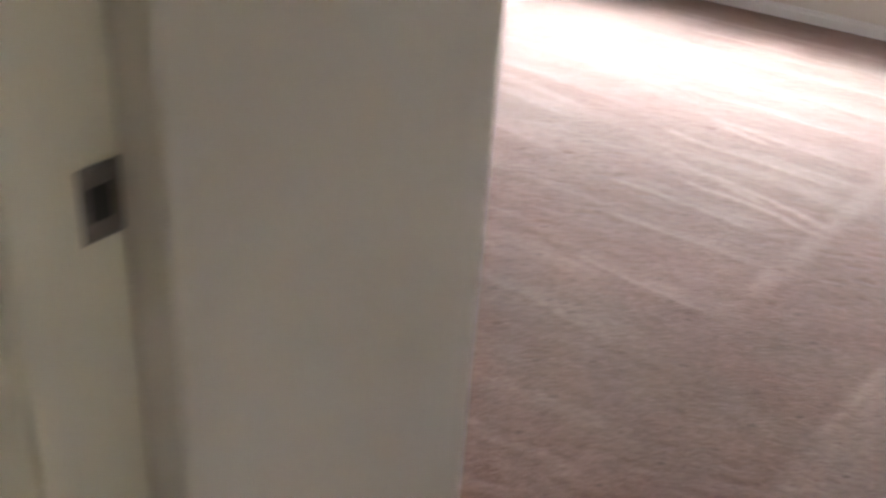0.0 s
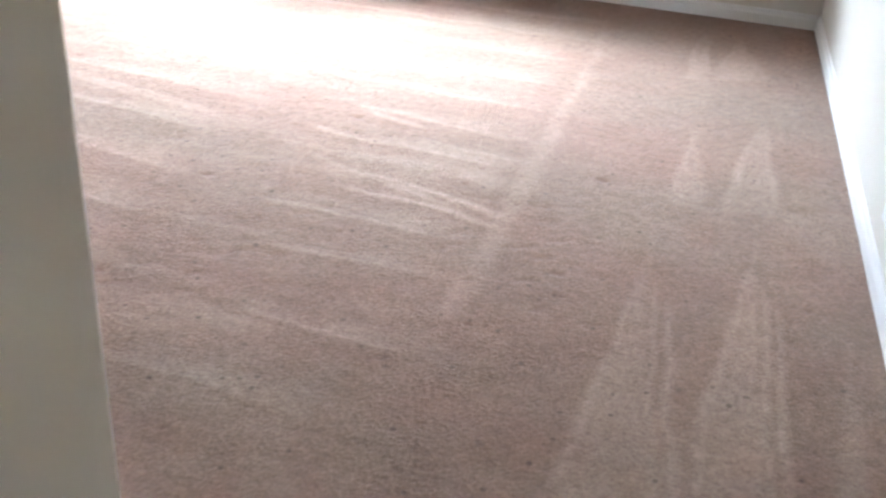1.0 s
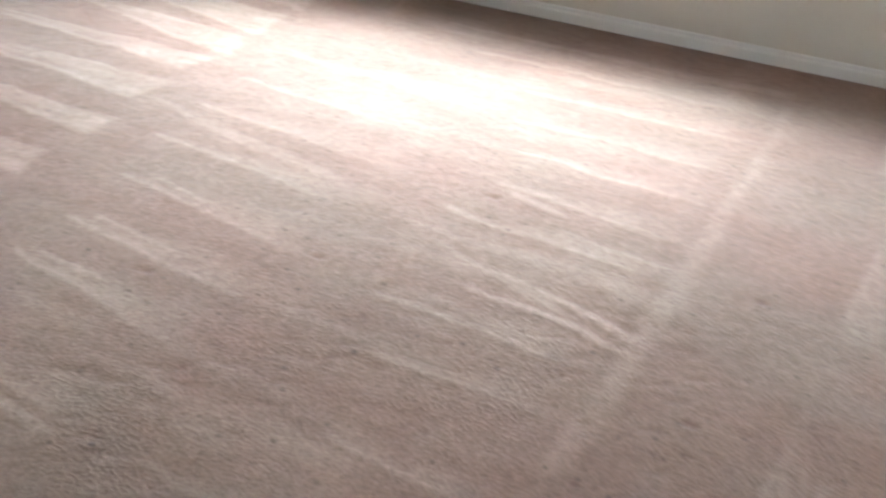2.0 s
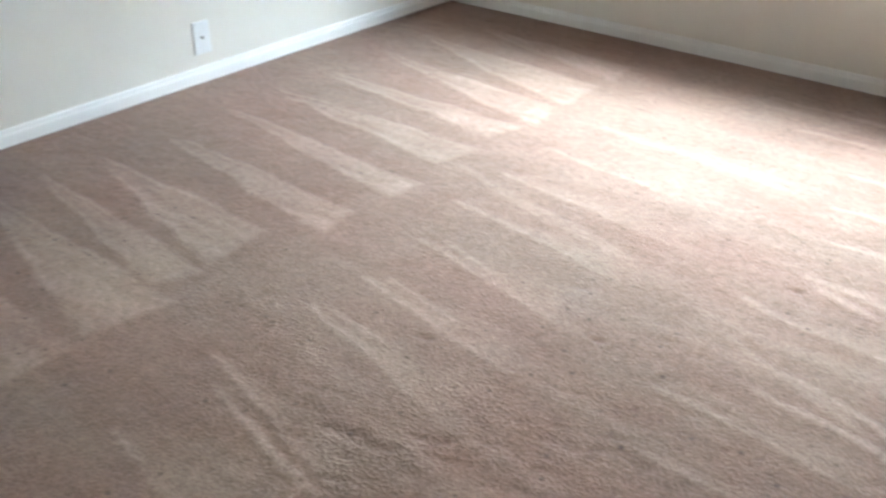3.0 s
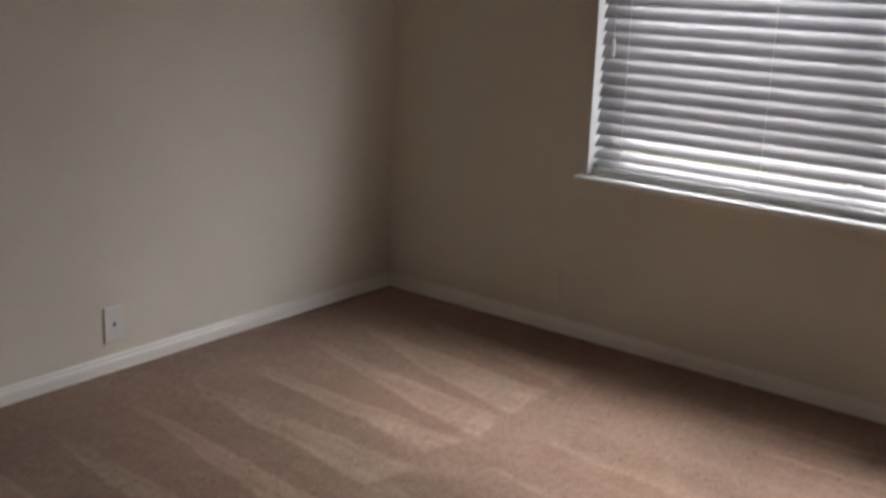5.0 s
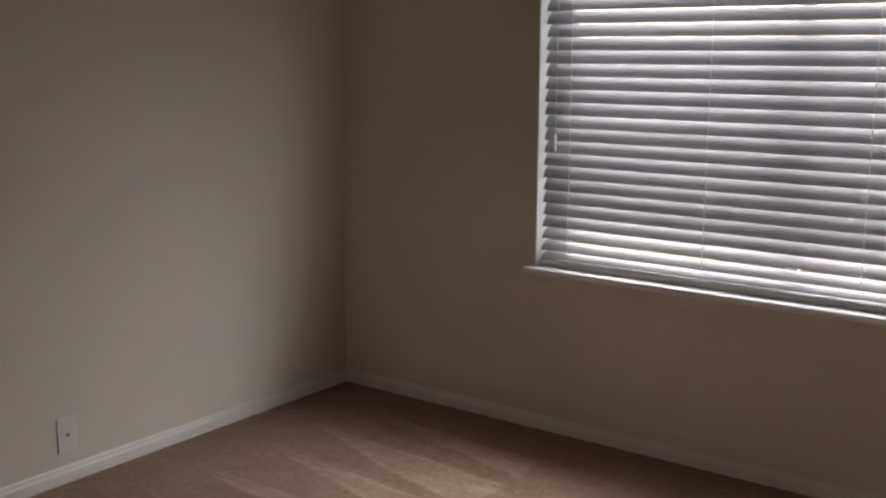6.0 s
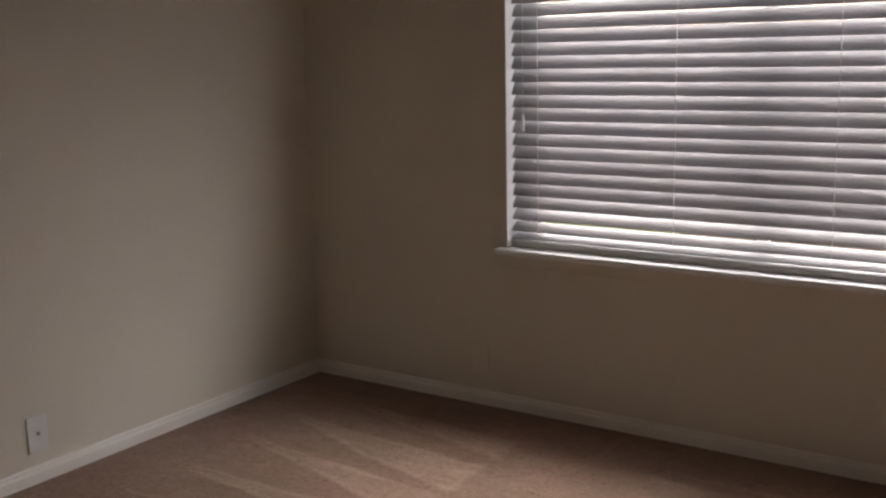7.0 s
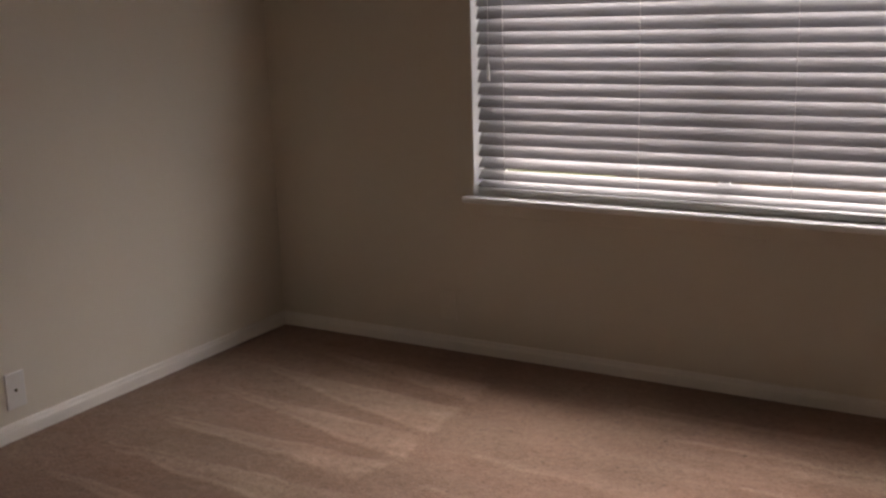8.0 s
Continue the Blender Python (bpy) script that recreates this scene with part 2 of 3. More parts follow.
def smooth_noise(x, y, size, seed):
    """Value noise over the plan, -1 to 1."""
    rng = np.random.RandomState(seed)
    g = rng.uniform(-1, 1, (160, 160))
    u, v = (x + 2) / size, (y + 7) / size
    i, j = np.floor(u).astype(int), np.floor(v).astype(int)
    fu, fv = u - i, v - j
    fu, fv = fu * fu * (3 - 2 * fu), fv * fv * (3 - 2 * fv)
    i, j = i % 159, j % 159
    return (g[i, j] * (1 - fu) + g[i + 1, j] * fu) * (1 - fv) + (g[i, j + 1] * (1 - fu) + g[i + 1, j + 1] * fu) * fv


def scuffs(x, y):
    """Short wavy creases in the pile where people trod, 0 to 1."""
    where = np.clip((-1.5 - y) / 0.5, 0, 1) * np.clip((y + 5) / 0.2, 0, 1) * np.clip((x - 1.5) / 0.5, 0, 1) * np.clip((3.05 - x) / 0.2, 0.25, 1)
    where = where * np.clip(0.5 + 0.9 * smooth_noise(x, y, 0.35, 8), 0, 1)
    return np.clip(smooth_noise(0.36 * x + 0.14 * y, 0.92 * y - 0.39 * x, 0.022, 7) - 0.35, 0, 0.4) * where


def pits(x, y):
    """Single dark tufts and small dents, thickest where the room is walked most, 0 to 1."""
    rng = np.random.RandomState(17)
    out = np.zeros_like(x)
    x0, y0, step = x[0, 0], y[0, 0], x[0, 1] - x[0, 0]
    for k in range(350):
        px, py = rng.uniform(1.3, 3.5), rng.uniform(-3.4, -1.0)
        wide, deep, turn = rng.uniform(0.0028, 0.0052), rng.uniform(0.35, 1.0), rng.uniform(-0.6, 0.6)
        keep = np.clip(0.25 + 0.6 * (px - 1.3), 0, 1) * (0.25 if px > 2.75 else 1.0) * np.clip((-1.0 - py) / 0.6, 0, 1)
        if rng.uniform() > keep:
            continue
        i, j = int((px - x0) / step), int((py - y0) / step)
        box_y, box_x = slice(max(j - 4, 0), j + 5), slice(max(i - 4, 0), i + 5)
        dx, dy = x[box_y, box_x] - px, y[box_y, box_x] - py
        u, v = dx * math.cos(turn) + dy * math.sin(turn), dy * math.cos(turn) - dx * math.sin(turn)
        out[box_y, box_x] = np.maximum(out[box_y, box_x], deep * np.clip(1.3 - np.hypot(u / (1.7 * wide), v / wide), 0, 1))
    for px, py in ((2.92, -1.49), (2.87, -1.967), (2.235, -1.349), (1.71, -2.035), (2.0, -1.806)):
        out = np.maximum(out, np.clip(1.3 - np.hypot((x - px) / 0.018, (y - py) / 0.010), 0, 1))
    return out


def swath(x, y, p, q, wide, soft=0.012):
    """A pass of the cleaner from p to q: a sharp bright southern edge that fades away to the north."""
    d = np.array(q) - np.array(p)
    size = float(np.hypot(*d))
    d /= size
    along = (x - p[0]) * d[0] + (y - p[1]) * d[1]
    north = (y - p[1]) * d[0] - (x - p[0]) * d[1]
    spread = wide * (0.12 + 0.88 * np.clip(along / size * 1.4, 0, 1))
    body = np.clip(north / soft + 0.5, 0, 1) * np.clip(1.15 - north / spread, 0, 1) ** 0.8
    edge = np.clip(1 - np.abs(north - 0.010) / 0.012, 0, 1)
    return np.maximum(0.55 * body, edge) * np.clip(along / 0.03, 0, 1) * np.clip((size - along) / 0.22, 0, 1)


def pile_lean(x, y):
    rng = random.Random(4)
    wx = x + 0.010 * smooth_noise(x, y, 0.16, 1) + 0.004 * smooth_noise(x, y, 0.045, 31)
    wy = y + 0.012 * smooth_noise(x, y, 0.13, 2) + 0.004 * smooth_noise(x, y, 0.05, 32)
    lean = 0.31 + 0.08 * smooth_noise(x, y, 0.5, 3) + 0.06 * smooth_noise(x * 0.6, y, 0.17, 13) + 0.05 * smooth_noise(x, y, 0.06, 33)
    # along the west wall: wedges that run out from the wall, each with bright edges
    west = np.zeros_like(x)
    for tip_x, tip_y, end, north_y, south_y, force in WEST_WEDGES:
        tip, slant = (tip_x, tip_y), rng.uniform(-0.03, 0.03)
        body = stroke(wx, wy, tip, (end + slant, north_y), (end - slant, south_y))
        west = np.maximum(west, force * body * (0.62 + 0.26 * np.clip((x - 0.3) / 0.8, 0, 1)))
        west = np.maximum(west, 1.10 * force * streak(wx, wy, tip, (end - 0.04, south_y + 0.02), 0.026))
        west = np.maximum(west, 0.95 * force * streak(wx, wy, (tip_x - 0.05, tip_y + 0.02), (end - 0.10, north_y - 0.01), 0.020))
        mid_y = 0.5 * (north_y + south_y) + rng.uniform(-0.02, 0.02)
        west = west - 0.22 * streak(wx, wy, (tip_x + 0.12, tip_y - 0.01), (end - 0.25, mid_y), 0.022)
    grain = smooth_noise(wx * 0.12, wy, 0.024, 21)
    west = west * (0.90 + 0.22 * grain) * np.clip((1.22 - x) / 0.06, 0, 1)
    lean = lean - 0.06 * np.clip((1.12 - x) / 0.06, 0, 1) + 0.60 * west
    lean = lean + 0.06 * grain * np.clip((2.7 - x) / 0.1, 0, 1)
    # the middle: passes that run from the wedges to the long ridge
    mid = np.zeros_like(x)
    for x0, y0, x1, y1, wide, force in WEST_PASSES + EAST_PASSES:
        mid = np.maximum(mid, force * swath(wx, wy, (x0, y0), (x1, y1), wide))
    for x0, y0, x1, y1, wide, force in MID_STREAKS:
        mid = np.maximum(mid, force * streak(wx, wy, (x0, y0), (x1, y1), wide, 0.016))
    for k in range(26):
        p = (rng.uniform(1.3, 2.1), rng.uniform(-3.2, -0.3))
        q = (p[0] + rng.uniform(0.3, 0.7), p[1] + rng.uniform(-0.09, 0.03))
        mid = np.maximum(mid, rng.uniform(0.2, 0.40) * streak(wx, wy, p, q, rng.uniform(0.02, 0.07), 0.03))
    lean = lean + 0.72 * mid + 0.06 * np.clip((x - 1.1) / 0.05, 0, 1) * np.clip((2.7 - x) / 0.05, 0, 1)
    lean = lean + 0.27 * streak(wx, wy, (2.82, -0.30), (2.69, -2.25), 0.050, 0.03)
    # the east strip: wedges that point to the window, with bright sides, in three rows
    east = np.zeros_like(x)
    for tip, left, right in EAST_WEDGES:
        east = np.maximum(east, 0.72 * stroke(wx, wy, tip, left, right, 0.03))
    for p, q in EAST_LINES:
        east = np.maximum(east, streak(wx, wy, p, q, 0.026))
    lean = lean + 0.41 * east
    side = np.clip((x - 2.8) / 0.15, 0, 1)
    row = wy + 1.57 - 0.19 * (x - 3.0)
    lean = lean + side * (0.07 * np.clip(0.5 - (np.abs(row + 0.13) - 0.12) / 0.03, 0, 1) - 0.09 * np.clip(1 - np.abs(row - 0.01) / 0.018, 0, 1))
    # besides their relief, creases and dents get shade put into the tone
    return np.clip(lean - 0.15 * scuffs(x, y) - 0.42 * pits(x, y), 0, 1)


# tip x and y, end x, north and south ends' y, strength
WEST_WEDGES = [
    (0.35, -0.25, 1.12, -0.28, -0.44, 0.9), (0.30, -0.48, 1.13, -0.51, -0.74, 1.0), (0.31, -0.715, 1.15, -0.77, -0.93, 1.0),
    (0.30, -1.00, 1.13, -0.96, -1.09, 0.95), (0.27, -1.24, 1.14, -1.18, -1.34, 0.9), (0.32, -1.46, 1.18, -1.47, -1.59, 0.95),
    (0.30, -1.71, 1.17, -1.72, -1.86, 1.0), (0.33, -1.95, 1.07, -1.93, -2.14, 1.0), (0.30, -2.14, 1.08, -2.16, -2.30, 0.95),
    (0.32, -2.31, 1.15, -2.30, -2.52, 1.0), (0.42, -2.54, 1.17, -2.56, -2.74, 0.8), (0.30, -2.78, 1.12, -2.78, -2.96, 0.85),
    (0.32, -3.02, 1.12, -3.02, -3.20, 0.85), (0.30, -3.24, 1.10, -3.22, -3.40, 0.8),
]
# start, end, width, strength
WEST_PASSES = [
    (1.4, -2.12, 2.02, -2.26, 0.15, 1), (1.39, -2.38, 1.98, -2.52, 0.1, 0.9), (1.41, -1.95, 2.05, -2.06, 0.13, 0.95),
    (1.37, -1.73, 2.05, -1.83, 0.14, 0.9), (1.32, -1.5, 1.98, -1.6, 0.13, 0.8), (1.3, -1.28, 2, -1.36, 0.13, 0.7),
    (1.28, -1.06, 2.05, -1.13, 0.12, 0.6), (1.32, -0.83, 2.1, -0.88, 0.12, 0.6), (1.45, -2.66, 2.1, -2.78, 0.14, 0.8),
    (1.4, -2.92, 2.05, -3.02, 0.13, 0.7),
]
EAST_PASSES = [
    (2.13, -1.47, 2.76, -1.54, 0.1, 0.9), (2.18, -1.88, 2.74, -1.92, 0.09, 0.9), (2.25, -2.06, 2.7, -2.09, 0.08, 0.8),
    (2.28, -2.3, 2.72, -2.37, 0.08, 0.8), (2.2, -1.29, 2.78, -1.36, 0.1, 0.9), (2.18, -1.09, 2.78, -1.13, 0.1, 0.9),
    (2.1, -0.9, 2.79, -0.91, 0.1, 0.8), (2.05, -0.68, 2.8, -0.7, 0.1, 0.7), (1.8, -0.46, 2.82, -0.48, 0.1, 0.6),
    (2.05, -2.52, 2.62, -2.6, 0.1, 0.6),
]
MID_STREAKS = [
    (1.42, -2.075, 1.72, -2.13, 0.020, 1.0), (1.47, -2.44, 1.92, -2.54, 0.022, 0.9), (1.44, -1.905, 1.80, -1.96, 0.018, 0.9),
    (1.42, -1.69, 1.75, -1.74, 0.018, 0.8), (2.28, -1.655, 2.75, -1.765, 0.022, 1.0), (2.30, -1.745, 2.73, -1.815, 0.022, 1.0),
    (2.16, -1.59, 2.60, -1.78, 0.030, 0.7), (2.40, -1.425, 2.76, -1.475, 0.016, 0.9), (1.60, -0.25, 2.83, -0.26, 0.05, 0.5),
    (2.22, -1.30, 2.45, -1.37, 0.02, 0.8), (1.14, -1.30, 1.91, -1.49, 0.05, 0.4),
]
EAST_WEDGES = [
    ((3.27, -0.24), (3.18, -0.66), (3.37, -0.62)), ((3.14, -0.25), (3.10, -0.69), (3.16, -0.68)),
    ((3.14, -1.07), (3.10, -1.56), (3.18, -1.55)), ((3.32, -0.95), (3.21, -1.55), (3.35, -1.51)),
    ((3.055, -1.88), (2.92, -2.95), (3.14, -2.95)), ((3.28, -1.78), (3.12, -2.95), (3.31, -2.95)),
    ((3.46, -2.17), (3.33, -2.95), (3.49, -2.95)),
]
EAST_LINES = [
    ((3.055, -1.89), (2.955, -2.66)), ((3.08, -1.95), (3.115, -2.95)), ((3.11, -1.98), (3.155, -2.95)), ((3.275, -1.79), (3.16, -2.62)),
    ((3.305, -1.88), (3.29, -2.90)), ((3.33, -1.95), (3.325, -2.95)), ((3.32, -0.97), (3.34, -1.52)), ((3.14, -1.09), (3.10, -1.54)),
    ((3.31, -0.98), (3.22, -1.53)), ((3.12, -0.28), (3.108, -0.68)), ((3.15, -0.26), (3.152, -0.67)), ((3.27, -0.26), (3.18, -0.64)),
    ((3.20, -3.0), (3.26, -3.7)), ((3.0, -3.0), (2.95, -3.7)),
]


def carpet():
    step = 0.008
    xs = np.arange(0.0, W + step / 2, step)
    ys = np.arange(HALL_END, step / 2, step)
    gx, gy = np.meshgrid(xs, ys)
    lean = pile_lean(gx, gy)
    rng = np.random.RandomState(5)
    edge = np.clip(np.minimum(np.minimum(gx, W - gx), -gy) / 0.05, 0, 1)
    gz = edge * (0.0010 * smooth_noise(gx, gy, 0.05, 11) + 0.0005 * rng.uniform(-1, 1, gx.shape)) + 0.001 * (1 - edge) - 0.011 * scuffs(gx, gy) - 0.004 * pits(gx, gy) + 0.003 * (lean - 0.5)
    nx, ny = len(xs), len(ys)
    idx = np.arange(nx * ny).reshape(ny, nx)
    faces = np.stack([idx[:-1, :-1], idx[:-1, 1:], idx[1:, 1:], idx[1:, :-1]], -1).reshape(-1, 4)
    mid_x, mid_y = gx.ravel()[faces].mean(1), gy.ravel()[faces].mean(1)
    faces = faces[(mid_y > BACK - 0.02) | ((mid_x > ENTRY - 0.05) & (mid_y > HALL_Y)) | ((mid_x > HALL_X0) & (mid_y < HALL_Y + 0.02))]
    me = bpy.data.meshes.new("carpet")
    me.from_pydata(np.stack([gx, gy, gz], -1).reshape(-1, 3).tolist(), [], faces.tolist())
    at = me.attributes.new("pile_lean", "FLOAT", "POINT")
    at.data.foreach_set("value", lean.ravel().astype(np.float32))
    me.polygons.foreach_set("use_smooth", np.ones(len(me.polygons), dtype=bool))
    me.materials.append(CARPET)
    tagged(new("carpet", me), "beige-brown cut-pile carpet with fresh vacuum strokes", "carpet", kind="structure")
    bm = bmesh.new()
    box(bm, 0, W, BACK - T, 0, -0.05, -0.008)
    box(bm, HALL_X0, W, HALL_END, BACK - T, -0.05, -0.008)
    setting("carpet_backing", bm, FENCE, "dark carpet pad beneath the pile", "carpet pad")


carpet()

# ---------------------------------------------------------------- baseboards
BASE_H, BASE_D = 0.054, 0.012


def baseboard(p, q, inward):
    """A moulded board on the wall line p to q; inward is the unit way into the room."""
    p, q, n = Vector((*p, 0)), Vector((*q, 0)), Vector((*inward, 0))
    outline = [(0, -0.01), (BASE_D, -0.01), (BASE_D, BASE_H * 0.62), (BASE_D * 0.85, BASE_H * 0.70), (BASE_D * 0.6, BASE_H * 0.76),
               (BASE_D * 0.55, BASE_H * 0.90), (BASE_D * 0.35, BASE_H * 0.98), (0, BASE_H)]
    bm = bmesh.new()
    rings = [[bm.verts.new(e + n * d + Vector((0, 0, z))) for d, z in outline] for e in (p, q)]
    k = len(outline)
    for i in range(k):
        bm.faces.new((rings[0][i], rings[0][(i + 1) % k], rings[1][(i + 1) % k], rings[1][i]))
    bm.faces.new(rings[0])
    bm.faces.new(rings[1][::-1])
    return setting("baseboard", bm, TRIM, "white painted moulded baseboard along the carpet", "baseboard")


baseboard((0, BACK), (0, 0), (1, 0))
baseboard((BASE_D, 0), (W - BASE_D, 0), (0, -1))
baseboard((W, 0), (W, DOOR_Y), (-1, 0))
baseboard((BASE_D, BACK), (ENTRY, BACK), (0, 1))

# ---------------------------------------------------------------- doorway
frame_1 = thing("door_frame", (DX0, HALL_Y, 0), "off-white painted door frame of the entry doorway, without a door", "door frame", kind="structure")


def at_frame(bm):
    bmesh.ops.translate(bm, verts=bm.verts, vec=(-DX0, -HALL_Y, 0))
    return bm


part("jamb", at_frame(boxed(DX0 - 0.019, DX0, HALL_Y - 0.004, DOOR_Y - 0.001, 0, DZ, bevel=0.002)), JAMB, frame_1)
part("jamb", at_frame(boxed(DX1, DX1 + 0.019, HALL_Y - 0.004, DOOR_Y - 0.001, 0, DZ, bevel=0.002)), JAMB, frame_1)
part("head_jamb", at_frame(boxed(DX0 - 0.019, DX1 + 0.019, HALL_Y - 0.004, DOOR_Y + 0.004, DZ, DZ + 0.019, bevel=0.002)), JAMB, frame_1)
part("door_stop", at_frame(boxed(DX0, DX0 + 0.010, DOOR_Y - 0.095, DOOR_Y - 0.058, 0, DZ, bevel=0.002)), JAMB, frame_1)
part("door_stop", at_frame(boxed(DX1 - 0.010, DX1, DOOR_Y - 0.095, DOOR_Y - 0.058, 0, DZ, bevel=0.002)), JAMB, frame_1)
part("casing", at_frame(boxed(DX0 - 0.065, DX0 - 0.006, HALL_Y - 0.016, HALL_Y - 0.001, 0, DZ + 0.06, bevel=0.004)), JAMB, frame_1)
part("casing", at_frame(boxed(DX1 + 0.006, W - 0.003, HALL_Y - 0.016, HALL_Y - 0.001, 0, DZ + 0.06, bevel=0.004)), JAMB, frame_1)
part("head_casing", at_frame(boxed(DX0 - 0.065, W - 0.003, HALL_Y - 0.016, HALL_Y - 0.001, DZ + 0.061, DZ + 0.12, bevel=0.004)), JAMB, frame_1)
SZ = 0.862
strike = part("strike_plate", at_frame(boxed(DX0, DX0 + 0.002, DOOR_Y - 0.035, DOOR_Y - 0.003, SZ - 0.026, SZ + 0.026, bevel=0.0008)), NICKEL, frame_1, "dark metal strike plate")
part("latch_hole", at_frame(boxed(DX0 + 0.001, DX0 + 0.0026, DOOR_Y - 0.029, DOOR_Y - 0.012, SZ - 0.012, SZ + 0.012)), DARK, strike, "dark latch hole")
for dz in (-0.019, 0.019):
    bm = bmesh.new()
    rod(bm, (DX0 + 0.001, DOOR_Y - 0.020, SZ + dz), (DX0 + 0.0032, DOOR_Y - 0.020, SZ + dz), 0.004)
    part("screw", at_frame(bm), NICKEL, strike)

# ---------------------------------------------------------------- window
window = thing("window_1", ((WX0 + WX1) / 2, 0, WZ0), "white vinyl window with a wooden sill, behind a closed blind", "window", kind="structure")


def at_window(bm):
    bmesh.ops.translate(bm, verts=bm.verts, vec=(-(WX0 + WX1) / 2, 0, -WZ0))
    return bm


FY0, FY1 = 0.092, 0.142    # depth of the vinyl frame
bm = bmesh.new()
box(bm, WX0 - 0.031, WX1 + 0.031, -0.040, 0.0, WZ0 - 0.023, WZ0, bevel=0.009)
box(bm, WX0, WX1, -0.004, FY0, WZ0 - 0.018, WZ0 - 0.0005)
part("window_sill", at_window(bm), SILL, window, "white painted sill")
part("apron", at_window(boxed(WX0 - 0.024, WX1 + 0.024, -0.012, 0.0, WZ0 - 0.070, WZ0 - 0.0235, bevel=0.003)), WALL, window, "apron painted like the wall")
for x0, x1 in ((WX0 - 0.0005, WX0 + 0.006), (WX1 - 0.006, WX1 + 0.0005)):
    part("side_jamb", at_window(boxed(x0, x1, -0.003, FY0, WZ0, WZ1, bevel=0.002)), SILL, window, "white side jamb of the recess")
part("head_jamb", at_window(boxed(WX0, WX1, -0.003, FY0, WZ1 - 0.012, WZ1 + 0.0005)), TRIM, window)
bm = bmesh.new()
box(bm, WX0, WX0 + 0.045, FY0, FY1, WZ0, WZ1, bevel=0.003)
box(bm, WX1 - 0.045, WX1, FY0, FY1, WZ0, WZ1, bevel=0.003)
box(bm, WX0 + 0.045, WX1 - 0.045, FY0, FY1, WZ0, WZ0 + 0.030, bevel=0.003)
box(bm, WX0 + 0.045, WX1 - 0.045, FY0, FY1, WZ1 - 0.045, WZ1, bevel=0.003)
part("window_frame", at_window(bm), VINYL, window)
MIDX = (WX0 + WX1) / 2
for x0, x1, y in ((WX0 + 0.046, MIDX + 0.02, FY0 + 0.006), (MIDX - 0.02, WX1 - 0.046, FY0 + 0.027)):
    z0, z1 = WZ0 + 0.031, WZ1 - 0.046
    bm = bmesh.new()
    box(bm, x0, x0 + 0.038, y, y + 0.018, z0, z1, bevel=0.002)
    box(bm, x1 - 0.038, x1, y, y + 0.018, z0, z1, bevel=0.002)
    box(bm, x0 + 0.038, x1 - 0.038, y, y + 0.018, z0, z0 + 0.04, bevel=0.002)
    box(bm, x0 + 0.038, x1 - 0.038, y, y + 0.018, z1 - 0.04, z1, bevel=0.002)
    sash = part("sash", at_window(bm), VINYL, window)
    pane = part("pane", at_window(boxed(x0 + 0.039, x1 - 0.039, y + 0.007, y + 0.011, z0 + 0.041, z1 - 0.041)), GLASS, sash, "clear glass pane")
    pane.visible_shadow = False
bm = bmesh.new()
box(bm, 1.90, 1.99, FY0 - 0.010, FY0 + 0.006, WZ0 + 0.032, WZ0 + 0.044, bevel=0.003)
box(bm, 1.925, 1.965, FY0 - 0.016, FY0 - 0.008, WZ0 + 0.034, WZ0 + 0.041, bevel=0.002)
part("latch", at_window(bm), NICKEL, window, "small dark sash latch")

# ---------------------------------------------------------------- blind
BX0, BX1, BY = WX0 + 0.0085, WX1 - 0.0085, 0.047
PITCH, SLAT_W, TILT = 0.0440, 0.050, 59
blind = thing("venetian_blind", ((WX0 + WX1) / 2, BY, WZ1 - 0.05), "white two-inch slat blind, lowered with slats tilted nearly shut", "window blind")


def at_blind(bm):
    bmesh.ops.translate(bm, verts=bm.verts, vec=(-(WX0 + WX1) / 2, -BY, -(WZ1 - 0.05)))
    return bm


bm = bmesh.new()
box(bm, BX0, BX1, BY - 0.028, BY + 0.028, WZ1 - 0.062, WZ1 - 0.014, bevel=0.002)
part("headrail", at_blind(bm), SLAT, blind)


def slat_mesh():
    """One slat about its own middle: curved across its width, with thickness."""
    bm = bmesh.new()
    n, half = 8, (BX1 - BX0) / 2
    rows = []
    for side in (0.0014, -0.0014):
        for i in range(n + 1):
            a = (i / n - 0.5) * SLAT_W
            crown = 0.0035 * (1 - (2 * a / SLAT_W) ** 2)
            rows.append([bm.verts.new((x, a, crown + side)) for x in (-half, -half / 3, half / 3, half)])
    top, low = rows[: n + 1], rows[n + 1:]
    for sheet in (top, low):
        for i in range(n):
            for j in range(3):
                bm.faces.new((sheet[i][j], sheet[i][j + 1], sheet[i + 1][j + 1], sheet[i + 1][j]))
    for i in (0, n):
        for j in range(3):
            bm.faces.new((top[i][j], top[i][j + 1], low[i][j + 1], low[i][j]))
    for i in range(n):
        for j in (0, 3):
            bm.faces.new((top[i][j], top[i + 1][j], low[i + 1][j], low[i][j]))
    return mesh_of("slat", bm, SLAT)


slat = slat_mesh()
rng = random.Random(9)
SLAT_Z0 = 0.671
count = int((WZ1 - 0.075 - SLAT_Z0) / PITCH) + 1
for i in range(count):
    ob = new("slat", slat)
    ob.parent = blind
    z = SLAT_Z0 + i * PITCH
    # slack ladders let the lowest slats lie more open
    tilt = TILT + rng.uniform(-1.2, 1.2) - ((26, 16, 7)[i] if i < 3 else 0)
    ob.matrix_basis = pose(rng.uniform(-0.001, 0.001), rng.uniform(-0.001, 0.001), z - (WZ1 - 0.05), tilt, 0, rng.uniform(-0.08, 0.08))
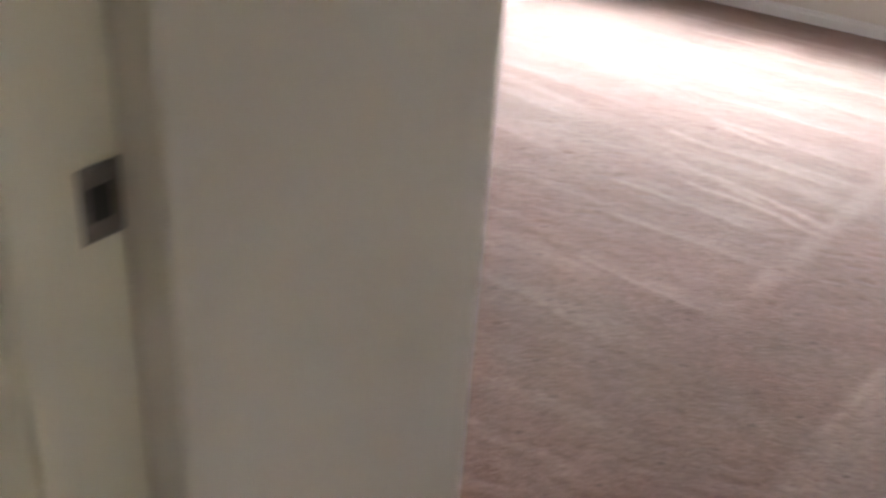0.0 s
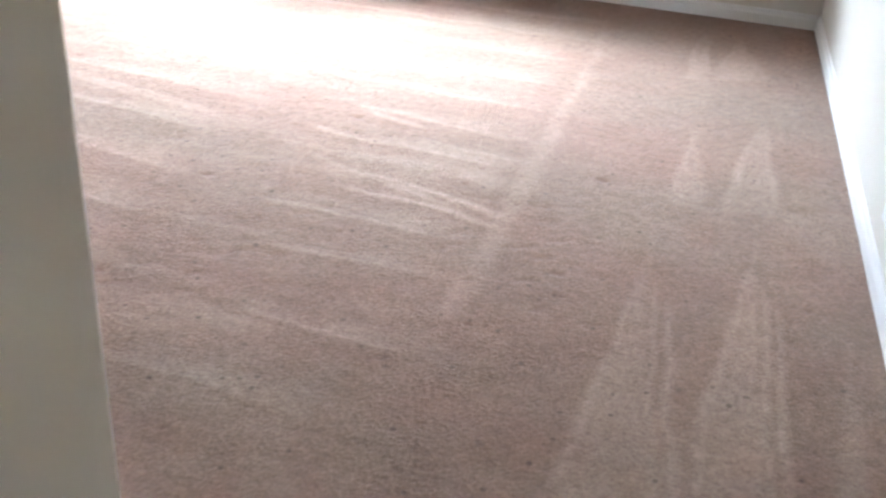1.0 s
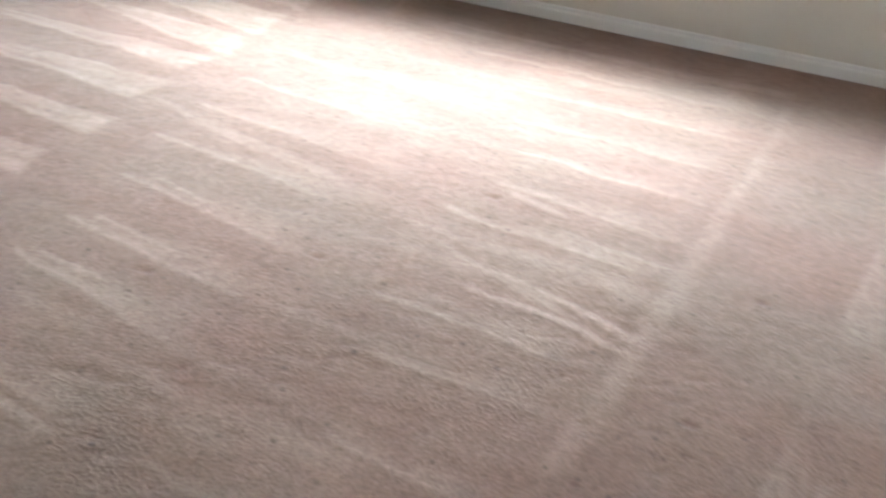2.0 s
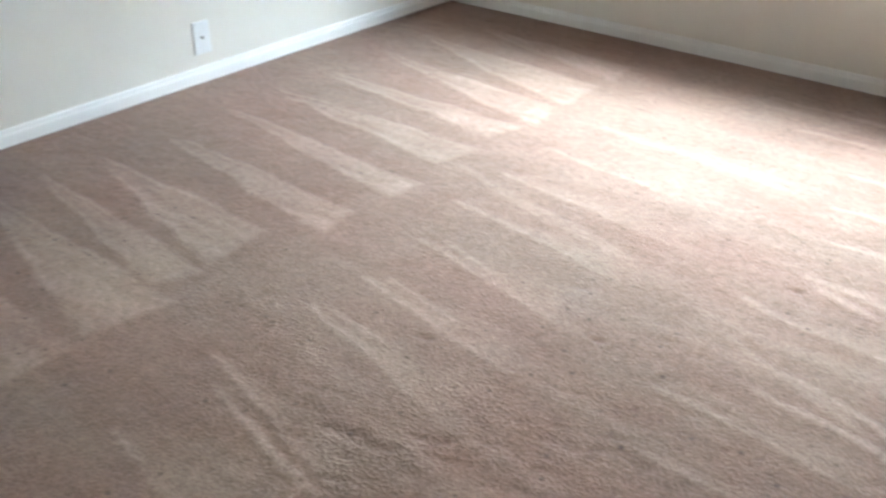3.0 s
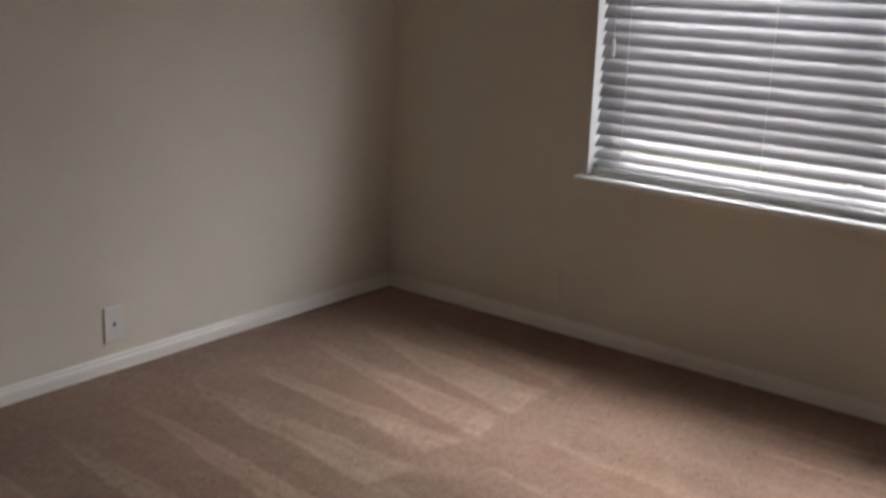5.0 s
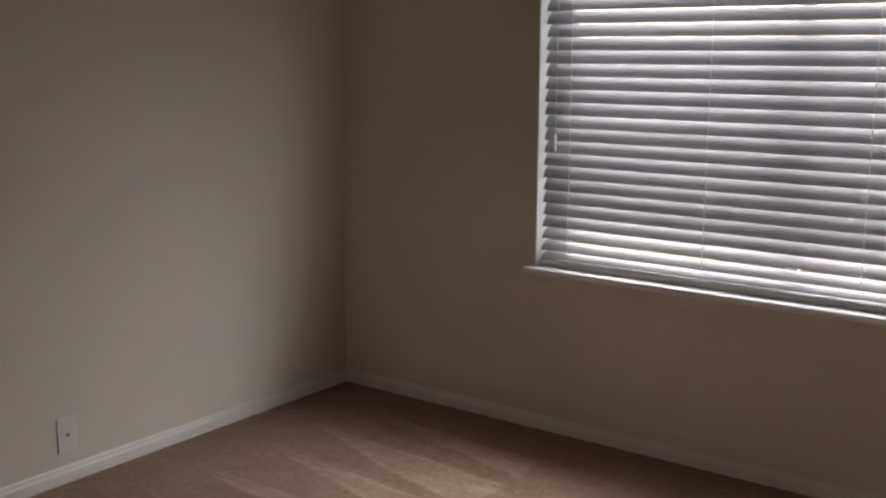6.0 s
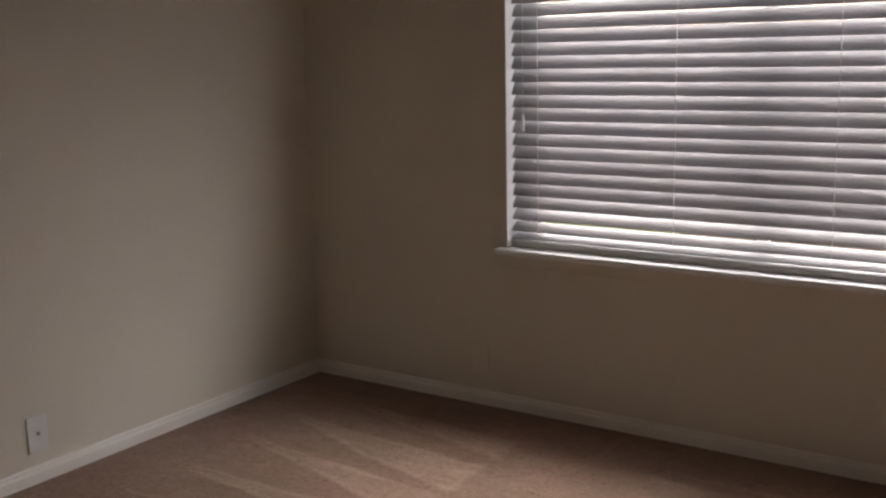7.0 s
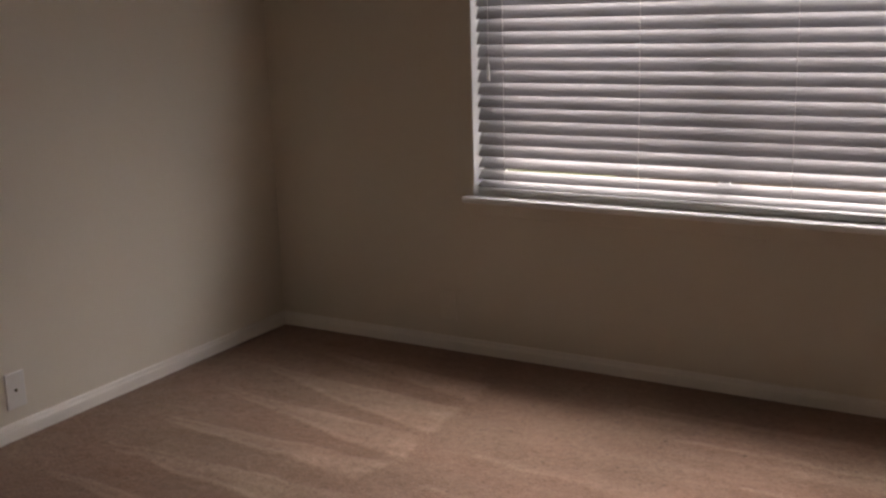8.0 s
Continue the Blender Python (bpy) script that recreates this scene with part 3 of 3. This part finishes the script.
# the lowest slat lies flat over the bottom rail, which rests on the sill
ob = new("slat", slat)
ob.parent = blind
ob.matrix_basis = pose(0.001, 0.002, 0.6385 - (WZ1 - 0.05), 20, 0, 0.05)
bm = boxed(BX0, BX1, BY - 0.025, BY + 0.025, WZ0 + 0.0006, WZ0 + 0.020, bevel=0.003)
part("bottom_rail", at_blind(bm), VINYL, blind, "thicker white bottom rail")
for x in (1.025, 1.522, 2.018, 2.53):
    bm = bmesh.new()
    rod(bm, (x, BY - 0.0262, WZ0 + 0.008), (x, BY - 0.0248, WZ0 + 0.008), 0.0045, 10)
    part("cord_plug", at_blind(bm), PLATE, blind)
for x in (1.025, 1.522, 2.018, 2.53):
    for dy in (-0.026, 0.026):
        bm = bmesh.new()
        rod(bm, (x, BY + dy, WZ0 + 0.045), (x, BY + dy, WZ1 - 0.06), 0.0011 if dy < 0 else 0.0014, 6)
        part("ladder_cord", at_blind(bm), CORD, blind)
bm = bmesh.new()
rod(bm, (0.972, BY - 0.034, 1.065), (0.972, BY - 0.030, WZ1 - 0.06), 0.0009, 6)
rod(bm, (0.972, BY - 0.034, 1.010), (0.972, BY - 0.034, 1.067), 0.0055, 10)
part("lift_cord", at_blind(bm), CORD, blind, "thin lift cord with a tassel")

# ---------------------------------------------------------------- wall plates


def plate_body(parent, material):
    bm = bmesh.new()
    box(bm, -0.035, 0.035, -0.0065, 0.0, -0.0575, 0.0575, bevel=0.0025)
    return part("plate", bm, material, parent)


def coax_plate(place, turn, label):
    """A wall plate with one cable socket; built facing -y, then turned."""
    ob = thing("cable_plate", place, label, "wall plate")
    ob.rotation_euler = (0, 0, radians(turn))
    plate_body(ob, PLATE)
    bm = bmesh.new()
    rod(bm, (0, -0.004, 0), (0, -0.013, 0), 0.0036, 12)
    socket = part("socket", bm, BRASS, ob, "dark threaded cable socket")
    bm = bmesh.new()
    rod(bm, (0, -0.004, 0), (0, -0.0085, 0), 0.0058, 6)
    part("nut", bm, DARK, socket)
    for dz in (-0.042, 0.042):
        bm = bmesh.new()
        rod(bm, (0, -0.005, dz), (0, -0.0075, dz), 0.003, 10)
        part("screw", bm, PLATE, ob)
    return ob


def outlet(place, turn, label, material):
    ob = thing("power_outlet", place, label, "power outlet")
    ob.rotation_euler = (0, 0, radians(turn))
    plate_body(ob, material)
    for dz in (-0.020, 0.020):
        face = part("socket_face", boxed(-0.016, 0.016, -0.0085, -0.004, dz - 0.0145, dz + 0.0145, bevel=0.002), material, ob)
        for dx in (-0.0065, 0.0065):
            part("slot", boxed(dx - 0.001, dx + 0.001, -0.0088, -0.006, dz - 0.002, dz + 0.006), DARK if material is PLATE else material, face)
    bm = bmesh.new()
    rod(bm, (0, -0.005, 0), (0, -0.0078, 0), 0.003, 10)
    part("screw", bm, material, ob)
    return ob


coax_plate((0.0, -1.317, 0.156), 90, "white plastic cable wall plate low above the baseboard")
outlet((0.0, -2.232, 0.166), 90, "white plastic power outlet low above the baseboard", PLATE)
outlet((0.793, 0.0, 0.177), 0, "power outlet painted over like the wall, below the window", PLATE_WALL)
coax_plate((W, -1.728, 0.180), -90, "white plastic cable wall plate on the bright wall")

# ---------------------------------------------------------------- outside the window
bm = bmesh.new()
box(bm, -300, 300, -300, 600, -0.62, -0.6)
setting("ground", bm, GRASS, "mown lawn outside the window", "ground")


def board_fence(x0, x1, y, base, top):
    """A close-boarded fence: posts, rails and dog-eared boards."""
    ob = thing("fence", ((x0 + x1) / 2, y, base), "weathered brown close-boarded wooden fence on the lawn", "fence")
    here = Matrix.Translation((-(x0 + x1) / 2, -y, -base))
    for k in range(int((x1 - x0) / 2.4) + 1):
        bm = boxed(x0 + 2.4 * k - 0.045, x0 + 2.4 * k + 0.045, y + 0.02, y + 0.11, base - 0.3, top - 0.05, bevel=0.004)
        bm.transform(here)
        part("post", bm, FENCE, ob)
    for z in (base + 0.3, top - 0.3):
        bm = boxed(x0, x1, y - 0.018, y + 0.02, z - 0.045, z + 0.045)
        bm.transform(here)
        part("rail", bm, FENCE, ob)
    bm = bmesh.new()
    outline = [(-0.068, 0), (0.068, 0), (0.068, top - base - 0.03), (0.045, top - base), (-0.045, top - base), (-0.068, top - base - 0.03)]
    front = [bm.verts.new((px, -0.009, pz)) for px, pz in outline]
    rear = [bm.verts.new((px, 0.009, pz)) for px, pz in outline]
    bm.faces.new(front)
    bm.faces.new(rear[::-1])
    for k in range(6):
        bm.faces.new((front[k], front[(k + 1) % 6], rear[(k + 1) % 6], rear[k]))
    board = mesh_of("board", bm, FENCE)
    rng = random.Random(3)
    for k in range(int((x1 - x0) / 0.142)):
        b = new("board", board)
        b.parent = ob
        b.matrix_basis = pose(x0 + 0.07 + 0.142 * k - (x0 + x1) / 2, -0.028, 0.03 + rng.uniform(-0.012, 0.012), 0, rng.uniform(-0.4, 0.4), 0)


board_fence(-0.8, 9.0, 6.0, -0.6, 1.15)
